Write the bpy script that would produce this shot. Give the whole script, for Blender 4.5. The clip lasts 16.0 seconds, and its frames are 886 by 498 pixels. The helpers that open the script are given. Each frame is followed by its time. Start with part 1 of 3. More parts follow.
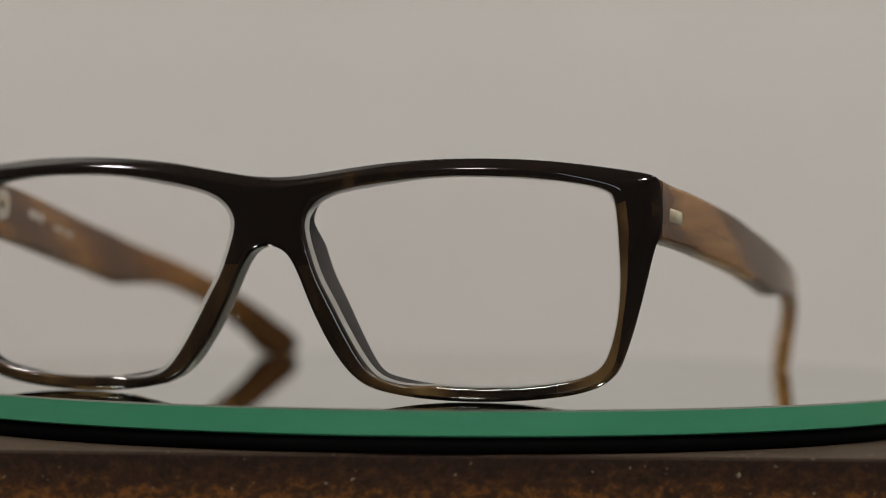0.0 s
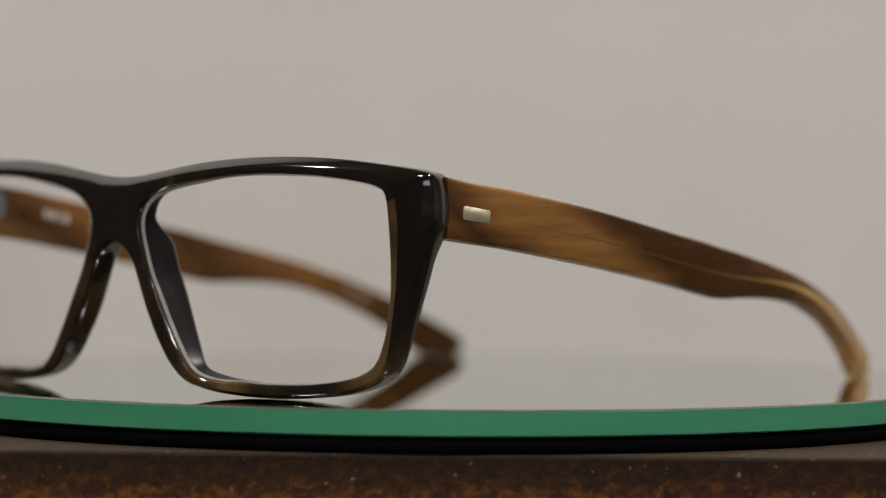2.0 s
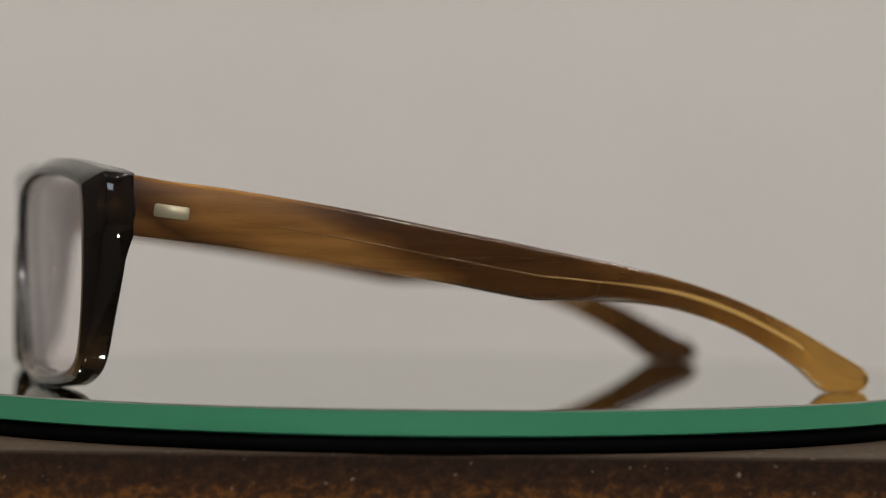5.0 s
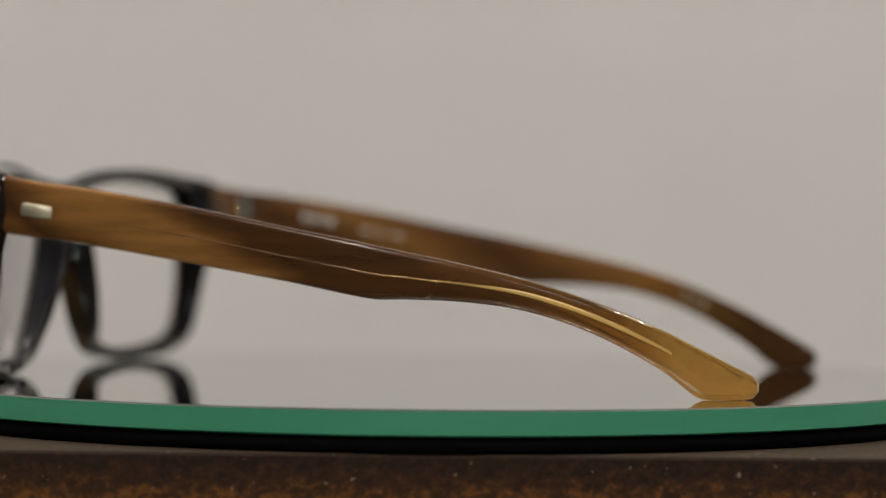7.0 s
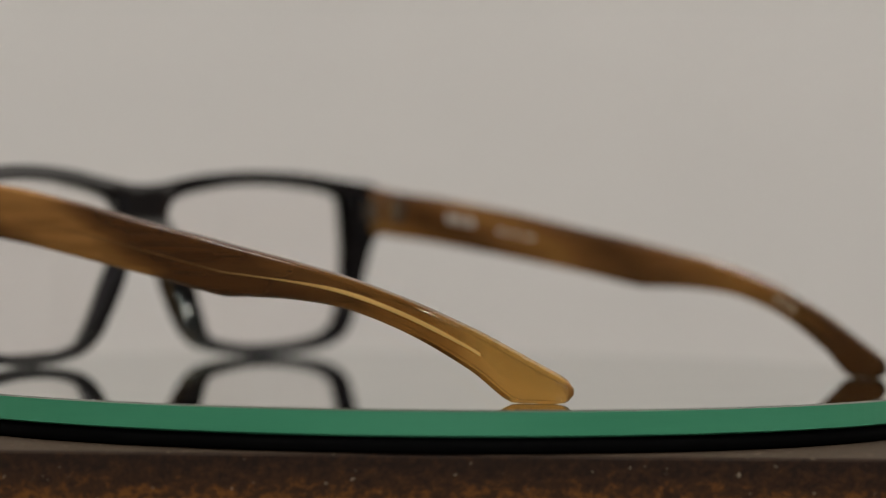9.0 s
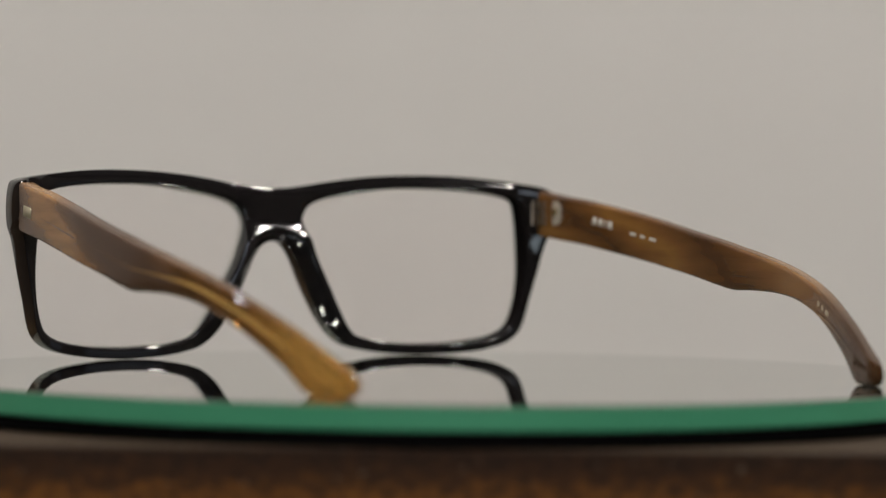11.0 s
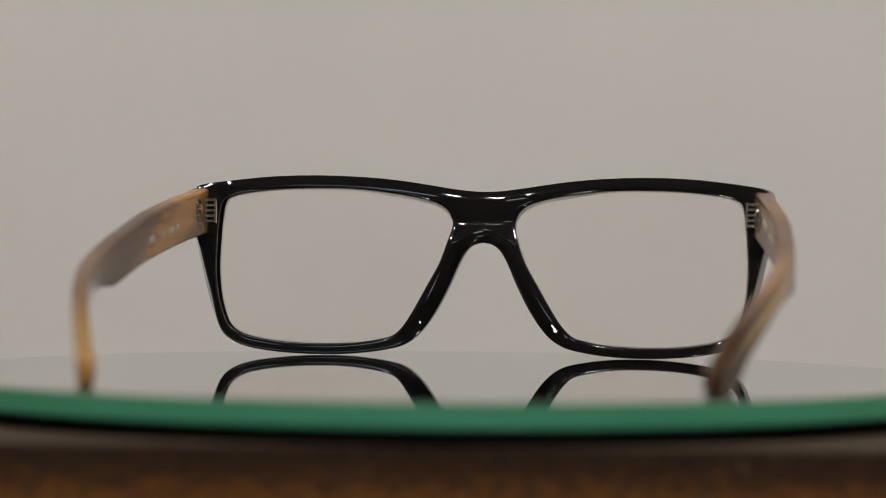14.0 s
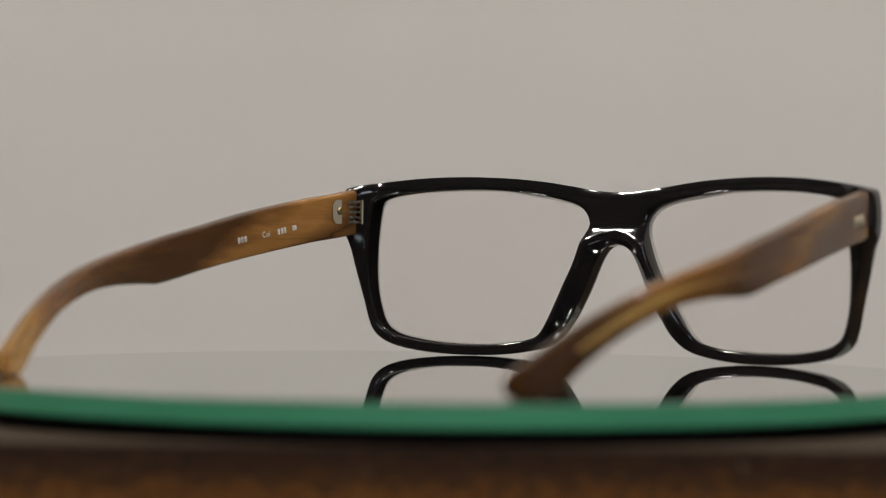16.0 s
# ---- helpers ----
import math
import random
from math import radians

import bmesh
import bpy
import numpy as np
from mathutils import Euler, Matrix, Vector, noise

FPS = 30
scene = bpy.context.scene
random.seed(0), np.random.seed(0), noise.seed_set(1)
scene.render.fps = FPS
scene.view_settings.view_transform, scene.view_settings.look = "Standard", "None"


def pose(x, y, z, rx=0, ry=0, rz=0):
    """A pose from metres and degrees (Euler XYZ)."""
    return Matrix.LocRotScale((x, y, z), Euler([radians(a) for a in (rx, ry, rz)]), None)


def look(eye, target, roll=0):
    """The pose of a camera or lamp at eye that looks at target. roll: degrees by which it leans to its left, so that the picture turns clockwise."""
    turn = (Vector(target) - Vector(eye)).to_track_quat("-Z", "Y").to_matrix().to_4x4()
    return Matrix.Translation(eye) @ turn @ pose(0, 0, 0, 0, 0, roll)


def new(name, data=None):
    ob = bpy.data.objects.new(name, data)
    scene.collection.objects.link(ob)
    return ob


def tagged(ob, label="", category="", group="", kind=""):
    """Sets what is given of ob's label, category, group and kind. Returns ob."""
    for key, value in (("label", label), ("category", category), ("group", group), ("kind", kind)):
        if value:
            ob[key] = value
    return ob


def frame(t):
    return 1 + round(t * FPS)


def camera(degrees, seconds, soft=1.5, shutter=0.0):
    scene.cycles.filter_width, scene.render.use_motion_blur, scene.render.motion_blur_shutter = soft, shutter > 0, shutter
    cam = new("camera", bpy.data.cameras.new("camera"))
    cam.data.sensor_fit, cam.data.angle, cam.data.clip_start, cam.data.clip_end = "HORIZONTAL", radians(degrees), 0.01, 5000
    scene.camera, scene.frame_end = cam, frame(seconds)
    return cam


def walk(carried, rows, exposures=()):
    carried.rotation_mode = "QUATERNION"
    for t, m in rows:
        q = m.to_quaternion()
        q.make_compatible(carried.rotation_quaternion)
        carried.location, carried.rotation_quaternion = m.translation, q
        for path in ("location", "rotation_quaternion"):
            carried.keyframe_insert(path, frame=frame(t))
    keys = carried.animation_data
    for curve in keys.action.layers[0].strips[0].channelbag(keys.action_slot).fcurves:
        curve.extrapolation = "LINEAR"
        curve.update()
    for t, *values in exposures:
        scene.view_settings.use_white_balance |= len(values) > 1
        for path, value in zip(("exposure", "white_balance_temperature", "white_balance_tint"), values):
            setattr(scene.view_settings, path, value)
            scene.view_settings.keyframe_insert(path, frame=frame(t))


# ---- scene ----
# Spectacles on a glass turntable that turns twice a minute; the top of the glass is z = 0.
AXIS = (-0.0032, 0.5959)
DISC_R = 0.1085
SEAT = (0.0015, 0.0846)         # front of the spectacles from the axis
TURN_START, TURN_RATE = 161.35, -11.995
MM = 0.001

# ---- camera: stands still; draws back 1.5 cm as it refocuses ----
cam = camera(17.56, 16.0, soft=1.0)


def stand(x, y, z, fall):
    return look((x, y, z), (x, y + 1.0, z - fall), 0.575)


NEAR, BACK = stand(0, 0, 0.03215, 0.00983), stand(-0.0023, -0.0153, 0.03027, 0.00645)
walk(cam, [(0.0, NEAR), (5.0, NEAR), (10.0, NEAR), (11.7, BACK), (14.0, BACK), (16.0, BACK)],
     exposures=[(0.0, -0.05), (1.5, 0.03), (2.5, 0.03), (5.0, 0.04), (9.0, 0.02), (12.0, 0.03), (13.5, -0.04), (14.5, -0.03), (16.0, -0.02)])

# ---- world and lights ----
world = bpy.data.worlds.new("world")
scene.world = world
world.use_nodes = True
world.node_tree.nodes["Background"].inputs["Color"].default_value = (0.75, 0.82, 1.0, 1)
world.node_tree.nodes["Background"].inputs["Strength"].default_value = 0.12


def area(name, at, target, w, h, watts, colour):
    d = bpy.data.lights.new(name, "AREA")
    d.shape, d.size, d.size_y, d.energy, d.color = "RECTANGLE", w, h, watts, colour
    ob = new(name, d)
    ob.matrix_world = look(at, target)
    return ob


WARM = (0.99, 0.937, 0.882)
LAMPS = [(-1.0, 0.8), (0.95, 0.85), (-0.55, -0.7), (0.8, -0.6)]
for lx, ly in LAMPS:
    area("downlight", (lx, ly, 1.70), (lx, ly, 0), 0.16, 0.16, 17.5, WARM)
area("window_daylight", (1.98, 0.25, 0.2), (-1.0, 0.25, 0.2), 0.5, 0.6, 0.12, (0.72, 0.84, 1.0))
area("window_daylight", (0.1, -2.58, 1.0), (0.0, 0.6, 0.0), 1.1, 0.5, 9.0, (0.78, 0.87, 1.0))


# ---- materials ----
def material(name):
    m = bpy.data.materials.new(name)
    m.use_nodes = True
    nt = m.node_tree
    return m, nt, nt.nodes["Principled BSDF"]


def node(nt, kind, **inputs):
    n = nt.nodes.new(kind)
    for k, v in inputs.items():
        n.inputs[k.replace("_", " ")].default_value = v
    return n


def coords(nt, scale=(1, 1, 1), turn=(0, 0, 0)):
    tc = nt.nodes.new("ShaderNodeTexCoord")
    mp = nt.nodes.new("ShaderNodeMapping")
    mp.inputs["Scale"].default_value = scale
    mp.inputs["Rotation"].default_value = [radians(a) for a in turn]
    nt.links.new(tc.outputs["Object"], mp.inputs["Vector"])
    return mp.outputs["Vector"]


def ramp(nt, fac, stops):
    r = nt.nodes.new("ShaderNodeValToRGB")
    els = r.color_ramp.elements
    while len(els) < len(stops):
        els.new(0.5)
    for e, (p, c) in zip(els, stops):
        e.position, e.color = p, (*c, 1)
    nt.links.new(fac, r.inputs["Fac"])
    return r.outputs["Color"]


def noise_of(nt, vec, scale, detail=4.0, rough=0.55, distortion=0.0):
    n = node(nt, "ShaderNodeTexNoise", Scale=scale, Detail=detail, Roughness=rough, Distortion=distortion)
    nt.links.new(vec, n.inputs["Vector"])
    return n.outputs["Fac"]


def bump(nt, bsdf, height, strength, distance):
    b = node(nt, "ShaderNodeBump", Strength=strength, Distance=distance)
    nt.links.new(height, b.inputs["Height"])
    nt.links.new(b.outputs["Normal"], bsdf.inputs["Normal"])


def mix(nt, fac, a, b, how="MIX"):
    m = nt.nodes.new("ShaderNodeMix")
    m.data_type, m.blend_type = "RGBA", how
    for value, slot in ((fac, 0), (a, 6), (b, 7)):
        if isinstance(value, (int, float)):
            m.inputs[slot].default_value = value
        elif isinstance(value, tuple):
            m.inputs[slot].default_value = (*value, 1)
        else:
            nt.links.new(value, m.inputs[slot])
    return m.outputs[2]


def plain(name, colour, rough, metal=0.0, spread=0.12, scale=200.0, relief=0.0):
    m, nt, b = material(name)
    v = coords(nt)
    n = noise_of(nt, v, scale)
    lo = tuple(c * (1 - spread) for c in colour)
    hi = tuple(min(1, c * (1 + spread)) for c in colour)
    nt.links.new(ramp(nt, n, [(0.3, lo), (0.7, hi)]), b.inputs["Base Color"])
    b.inputs["Roughness"].default_value, b.inputs["Metallic"].default_value = rough, metal
    if relief:
        bump(nt, b, n, 0.4, relief)
    return m


def horn(name, stops, scale, turn, cloud, rough=0.12, fade=3.6, outer=0.0):
    """Polished horn-patterned acetate: long streaks broken by soft clouds."""
    m, nt, b = material(name)
    streak = noise_of(nt, coords(nt, scale, turn), 1.0, 3.0, 0.45, 0.5)
    big = noise_of(nt, coords(nt, (cloud, cloud, cloud)), 1.0, 2.0, 0.5, 0.6)
    both = mix(nt, 0.5, streak, big)
    sep, add = nt.nodes.new("ShaderNodeSeparateXYZ"), nt.nodes.new("ShaderNodeMath")
    nt.links.new(coords(nt), sep.inputs[0])
    add.operation = "MULTIPLY_ADD"
    add.inputs[1].default_value = -fade
    nt.links.new(sep.outputs["Z"], add.inputs[0])
    nt.links.new(both, add.inputs[2])
    away, nasal, sum_ = nt.nodes.new("ShaderNodeMath"), nt.nodes.new("ShaderNodeMapRange"), nt.nodes.new("ShaderNodeMath")
    away.operation = "ABSOLUTE"
    nt.links.new(sep.outputs["X"], away.inputs[0])
    nasal.inputs["From Min"].default_value, nasal.inputs["From Max"].default_value = 0.006, 0.026
    nasal.inputs["To Min"].default_value, nasal.inputs["To Max"].default_value = 0.03, 0.0
    nt.links.new(away.outputs[0], nasal.inputs["Value"])
    nt.links.new(add.outputs[0], sum_.inputs[0])
    nt.links.new(nasal.outputs[0], sum_.inputs[1])
    edge, total = nt.nodes.new("ShaderNodeMapRange"), nt.nodes.new("ShaderNodeMath")
    edge.inputs["From Min"].default_value, edge.inputs["From Max"].default_value = 0.050, 0.062
    edge.inputs["To Max"].default_value = outer
    nt.links.new(away.outputs[0], edge.inputs["Value"])
    nt.links.new(sum_.outputs[0], total.inputs[0])
    nt.links.new(edge.outputs[0], total.inputs[1])
    nt.links.new(ramp(nt, total.outputs[0], stops), b.inputs["Base Color"])
    b.inputs["Roughness"].default_value = rough
    b.inputs["IOR"].default_value = 1.5
    fine = noise_of(nt, coords(nt), 900.0, 2.0)
    bump(nt, b, fine, 0.05, 0.0001)
    return m


M_FRONT = horn("dark_horn_acetate", [(0.43, (0.0105, 0.0075, 0.006)), (0.51, (0.020, 0.0125, 0.0075)),
                                     (0.58, (0.062, 0.035, 0.014)), (0.68, (0.19, 0.115, 0.048))],
               (110, 60, 45), (0, 25, 0), 42.0, 0.07)
M_STREAK = horn("amber_streaked_horn", [(0.39, (0.010, 0.007, 0.005)), (0.49, (0.024, 0.0145, 0.008)),
                                        (0.58, (0.058, 0.033, 0.0135)), (0.72, (0.21, 0.125, 0.050))],
                (90, 50, 30), (0, 12, 0), 34.0, 0.08, 0.8, 0.06)
M_SMOKE = horn("smoky_horn", [(0.42, (0.009, 0.0065, 0.0055)), (0.52, (0.02, 0.0125, 0.008)), (0.64, (0.075, 0.041, 0.017))],
               (120, 60, 60), (0, 25, 0), 50.0, 0.07)
M_BLACK = plain("black_acetate", (0.0075, 0.0065, 0.0068), 0.085)


def banded_horn(name, stops, tail, see_through):
    """Brown acetate with broad slanting bands of amber and dark horn, fine grain along its length."""
    m, nt, b = material(name)
    v = coords(nt, (1000, 1000, 1000))
    warp = noise_of(nt, coords(nt, (60, 28, 120), (-20, 0, 0)), 1.0, 3.0, 0.5)
    dot = nt.nodes.new("ShaderNodeVectorMath")
    dot.operation = "DOT_PRODUCT"
    dot.inputs[1].default_value = (0.05, 0.496, -0.868)
    nt.links.new(v, dot.inputs[0])
    add = nt.nodes.new("ShaderNodeMath")
    add.operation = "MULTIPLY_ADD"
    add.inputs[1].default_value = 14.0
    nt.links.new(warp, add.inputs[0])
    nt.links.new(dot.outputs["Value"], add.inputs[2])
    span = nt.nodes.new("ShaderNodeMapRange")
    span.inputs["From Min"].default_value, span.inputs["From Max"].default_value = -85.0 + 7.0, -30.0 + 7.0
    nt.links.new(add.outputs[0], span.inputs["Value"])
    bands = ramp(nt, span.outputs[0], [((d + 85) / 55, c) for d, c in stops])
    grain = noise_of(nt, coords(nt, (120, 18, 330), (-12, 0, 0)), 1.0, 3.0, 0.55, 0.3)
    tint = ramp(nt, grain, [(0.3, (0.55, 0.5, 0.45)), (0.7, (1.0, 1.0, 1.0))])
    fibre = noise_of(nt, coords(nt, (160, 22, 620), (-11, 0, 0)), 1.0, 5.0, 0.6, 0.5)
    lines = ramp(nt, fibre, [(0.36, (0.50, 0.44, 0.38)), (0.47, (1, 1, 1)), (0.495, (1, 1, 1)), (0.505, (0.52, 0.45, 0.38)),
                             (0.515, (1, 1, 1)), (0.70, (1.0, 0.97, 0.92))])
    toned = mix(nt, 0.38, mix(nt, 0.6, bands, tint, "MULTIPLY"), lines, "MULTIPLY")
    b.inputs["IOR"].default_value, b.inputs["Specular IOR Level"].default_value = 1.44, 0.14
    b.inputs["Coat Roughness"].default_value = 0.03
    # the core layer ends before the tail, which is clear amber
    sep, clear = nt.nodes.new("ShaderNodeSeparateXYZ"), nt.nodes.new("ShaderNodeMapRange")
    nt.links.new(coords(nt), sep.inputs[0])
    clear.inputs["From Min"].default_value, clear.inputs["From Max"].default_value = -0.100, -0.130
    nt.links.new(sep.outputs["Y"], clear.inputs["Value"])
    for socket, body, end in (("Transmission Weight", 0.32, see_through), ("Roughness", 0.27, 0.03), ("Coat Weight", 0.06, 0.2)):
        span = nt.nodes.new("ShaderNodeMapRange")
        span.inputs["To Min"].default_value, span.inputs["To Max"].default_value = body, end
        nt.links.new(clear.outputs[0], span.inputs["Value"])
        nt.links.new(span.outputs[0], b.inputs[socket])
    tail_cloud = noise_of(nt, coords(nt, (170, 120, 110), (-30, 0, 0)), 1.0, 3.0, 0.5, 0.4)
    place = nt.nodes.new("ShaderNodeMapRange")
    place.inputs["From Min"].default_value, place.inputs["From Max"].default_value = -0.100, -0.160
    nt.links.new(sep.outputs["Y"], place.inputs["Value"])
    wave = nt.nodes.new("ShaderNodeMath")
    wave.operation = "MULTIPLY_ADD"
    wave.inputs[1].default_value = 0.4
    nt.links.new(tail_cloud, wave.inputs[0])
    nt.links.new(place.outputs[0], wave.inputs[2])
    ends = ramp(nt, wave.outputs[0], tail)
    nt.links.new(mix(nt, clear.outputs[0], toned, ends), b.inputs["Base Color"])
    bump(nt, b, noise_of(nt, coords(nt), 900.0, 2.0), 0.02, 0.0001)
    return m


AMBER, HONEY, BROWN, DUSK = (0.43, 0.210, 0.058), (0.39, 0.185, 0.043), (0.205, 0.092, 0.027), (0.098, 0.041, 0.013)
TAN = (0.33, 0.16, 0.04)
M_TEMPLE = banded_horn("amber_banded_horn", [(-85, HONEY), (-82, HONEY), (-78, BROWN), (-73, DUSK), (-59, DUSK), (-56.5, BROWN),
                                             (-54, AMBER), (-48.5, AMBER), (-44.5, BROWN), (-42, DUSK), (-39.5, BROWN), (-36, BROWN), (-34, DUSK)],
                       [(0.2, (0.085, 0.033, 0.009)), (0.5, (0.17, 0.072, 0.018)), (0.8, (0.33, 0.148, 0.032)), (1.02, (0.60, 0.33, 0.08))], 0.77)
M_TEMPLE_B = banded_horn("dusky_banded_horn", [(-85, BROWN), (-77, TAN), (-68, BROWN), (-60, DUSK), (-54, BROWN), (-50, TAN),
                                               (-46, BROWN), (-42, DUSK), (-38, BROWN), (-33, TAN)],
                         [(0.2, (0.25, 0.115, 0.028)), (0.5, (0.27, 0.125, 0.031)), (0.85, (0.10, 0.045, 0.013)), (1.0, (0.065, 0.028, 0.009))], 0.35)
M_GROOVE = plain("matt_black_acetate", (0.006, 0.005, 0.005), 0.55)
M_GROOVE.node_tree.nodes["Principled BSDF"].inputs["Specular IOR Level"].default_value = 0.0
M_SATIN = plain("satin_black_acetate", (0.012, 0.011, 0.012), 0.3)
M_SATIN.node_tree.nodes["Principled BSDF"].inputs["Specular IOR Level"].default_value = 0.13
M_INLAY = plain("champagne_metal", (0.50, 0.45, 0.31), 0.48, 0.45)
M_STEEL = plain("hinge_steel", (0.62, 0.60, 0.54), 0.22, 1.0)
M_PLATE = plain("polished_hinge_plate", (0.58, 0.54, 0.46), 0.14, 1.0)
M_BRASS = plain("brass", (0.52, 0.38, 0.18), 0.25, 1.0)


def core_gold():
    """Gold wire: deep under brown acetate near the hinge, close to the surface at the tail."""
    m, nt, b = material("core_wire_gold")
    sep, along = nt.nodes.new("ShaderNodeSeparateXYZ"), nt.nodes.new("ShaderNodeMapRange")
    nt.links.new(coords(nt, (1, 1, 1)), sep.inputs[0])
    along.inputs["From Min"].default_value, along.inputs["From Max"].default_value = -0.085, -0.122
    nt.links.new(sep.outputs["Y"], along.inputs["Value"])
    nt.links.new(ramp(nt, along.outputs[0], [(0.0, (0.17, 0.09, 0.033)), (1.0, (0.90, 0.58, 0.19))]), b.inputs["Base Color"])
    b.inputs["Roughness"].default_value, b.inputs["Metallic"].default_value = 0.22, 0.35
    return m


M_WIRE = core_gold()
M_PRINT = plain("silver_print", (0.47, 0.45, 0.41), 0.5)
M_FAINT = plain("worn_silver_print", (0.30, 0.25, 0.17), 0.5)
M_RUBBER = plain("black_rubber", (0.003, 0.003, 0.003), 0.8)
M_RUBBER.node_tree.nodes["Principled BSDF"].inputs["Specular IOR Level"].default_value = 0.03
M_WHITE = plain("white_plaster", (0.7165, 0.7035, 0.667), 0.9, scale=6.0, spread=0.02)
M_DARK = plain("brown_shop_paint", (0.10, 0.085, 0.075), 0.8, scale=6.0, spread=0.1)
M_CEIL = plain("grey_ceiling_paint", (0.085, 0.079, 0.076), 0.9, scale=6.0, spread=0.05)
M_FLOOR = plain("grey_floor", (0.12, 0.10, 0.085), 0.5, scale=8.0)
M_LAMP = plain("white_lacquer", (0.8, 0.8, 0.78), 0.4)


def glow(name, colour, strength):
    m, nt, b = material(name)
    b.inputs["Emission Color"].default_value = (*colour, 1)
    b.inputs["Emission Strength"].default_value = strength
    return m


M_GLOW = glow("lamp_diffuser", (1.0, 0.93, 0.85), 25.0)


def clear_lens():
    m, nt, b = material("lens_glass")
    out = nt.nodes["Material Output"]
    nt.nodes.remove(b)
    see, shine = nt.nodes.new("ShaderNodeBsdfTransparent"), nt.nodes.new("ShaderNodeBsdfGlossy")
    see.inputs["Color"].default_value = (1.0, 0.992, 0.99, 1)
    shine.inputs["Roughness"].default_value = 0.0
    shine.inputs["Color"].default_value = (1.0, 0.93, 0.95, 1)
    lw, mx = nt.nodes.new("ShaderNodeLayerWeight"), nt.nodes.new("ShaderNodeMixShader")
    lw.inputs["Blend"].default_value = 0.5
    up, sc = nt.nodes.new("ShaderNodeMath"), nt.nodes.new("ShaderNodeMath")
    up.operation, sc.operation = "POWER", "MULTIPLY_ADD"
    up.inputs[1].default_value, sc.inputs[1].default_value, sc.inputs[2].default_value = 5.0, 0.9, 0.012
    nt.links.new(lw.outputs["Facing"], up.inputs[0])
    nt.links.new(up.outputs[0], sc.inputs[0])
    nt.links.new(sc.outputs[0], mx.inputs["Fac"])
    nt.links.new(see.outputs[0], mx.inputs[1])
    nt.links.new(shine.outputs[0], mx.inputs[2])
    nt.links.new(mx.outputs[0], out.inputs["Surface"])
    return m


M_LENS = clear_lens()


def lens_bevel():
    m, nt, b = material("ground_lens_edge")
    n = noise_of(nt, coords(nt), 300.0)
    nt.links.new(ramp(nt, n, [(0.3, (0.62, 0.59, 0.53)), (0.7, (0.72, 0.70, 0.64))]), b.inputs["Base Color"])
    b.inputs["Roughness"].default_value, b.inputs["Alpha"].default_value = 0.3, 0.75
    return m


M_BEVEL = lens_bevel()


def glass_top():
    """Glass over a silvered back: a mirror with a slight green tint and faint wipe marks."""
    m, nt, b = material("silvered_glass")
    n = noise_of(nt, coords(nt, (12, 40, 40)), 1.0)
    nt.links.new(ramp(nt, n, [(0.3, (0.46, 0.50, 0.46)), (0.7, (0.52, 0.55, 0.51))]), b.inputs["Base Color"])
    b.inputs["Metallic"].default_value, b.inputs["Roughness"].default_value = 1.0, 0.015
    return m


def glass_edge():
    m, nt, b = material("green_glass_edge")
    n = noise_of(nt, coords(nt, (30, 30, 200)), 1.0)
    nt.links.new(ramp(nt, n, [(0.3, (0.062, 0.315, 0.17)), (0.7, (0.075, 0.345, 0.19))]), b.inputs["Base Color"])
    b.inputs["Roughness"].default_value = 0.35
    return m


M_TOP, M_EDGE = glass_top(), glass_edge()
# polished arris of the glass; its dark reflection is put into the base colour
M_ARRIS = plain("dark_reflection_arris", (0.05, 0.06, 0.04), 0.4)


def rusted(name, dark, mid, orange, top):
    """Old iron: rust blooms that thicken below the edge (top: its height), pits and pale flecks."""
    m, nt, b = material(name)
    v = coords(nt)
    big = noise_of(nt, coords(nt, (330, 330, 430)), 1.0, 10.0, 0.78, 0.3)
    sep = nt.nodes.new("ShaderNodeSeparateXYZ")
    nt.links.new(v, sep.inputs[0])
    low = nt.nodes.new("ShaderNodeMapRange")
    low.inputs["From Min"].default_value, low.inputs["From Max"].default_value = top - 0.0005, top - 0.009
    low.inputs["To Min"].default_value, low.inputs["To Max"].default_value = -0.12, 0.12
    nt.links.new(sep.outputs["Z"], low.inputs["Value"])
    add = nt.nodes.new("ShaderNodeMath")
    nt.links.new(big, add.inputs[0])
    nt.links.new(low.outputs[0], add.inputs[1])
    grain = noise_of(nt, v, 900.0, 6.0, 0.75)
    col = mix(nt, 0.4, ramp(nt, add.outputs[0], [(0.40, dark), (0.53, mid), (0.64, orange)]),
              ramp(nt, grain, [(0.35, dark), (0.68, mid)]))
    fleck = ramp(nt, noise_of(nt, v, 640.0, 1.5), [(0.70, (0, 0, 0)), (0.76, (1, 1, 1))])
    nt.links.new(mix(nt, fleck, col, (0.26, 0.21, 0.14)), b.inputs["Base Color"])
    b.inputs["Roughness"].default_value, b.inputs["Specular IOR Level"].default_value = 0.75, 0.2
    bump(nt, b, grain, 0.6, 0.0005)
    return m


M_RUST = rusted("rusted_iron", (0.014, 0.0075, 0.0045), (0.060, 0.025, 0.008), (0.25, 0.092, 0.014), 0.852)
M_RUST_TOP = rusted("worn_rusted_top", (0.032, 0.020, 0.011), (0.060, 0.037, 0.020), (0.10, 0.055, 0.026), 0.852)


# ---- building helpers ----
def mesh_of(bm, *mats, smooth=True):
    me = bpy.data.meshes.new("mesh")
    bmesh.ops.recalc_face_normals(bm, faces=bm.faces)
    for f in bm.faces:
        f.smooth = smooth
    bm.to_mesh(me)
    bm.free()
    for m in mats:
        me.materials.append(m)
    return me


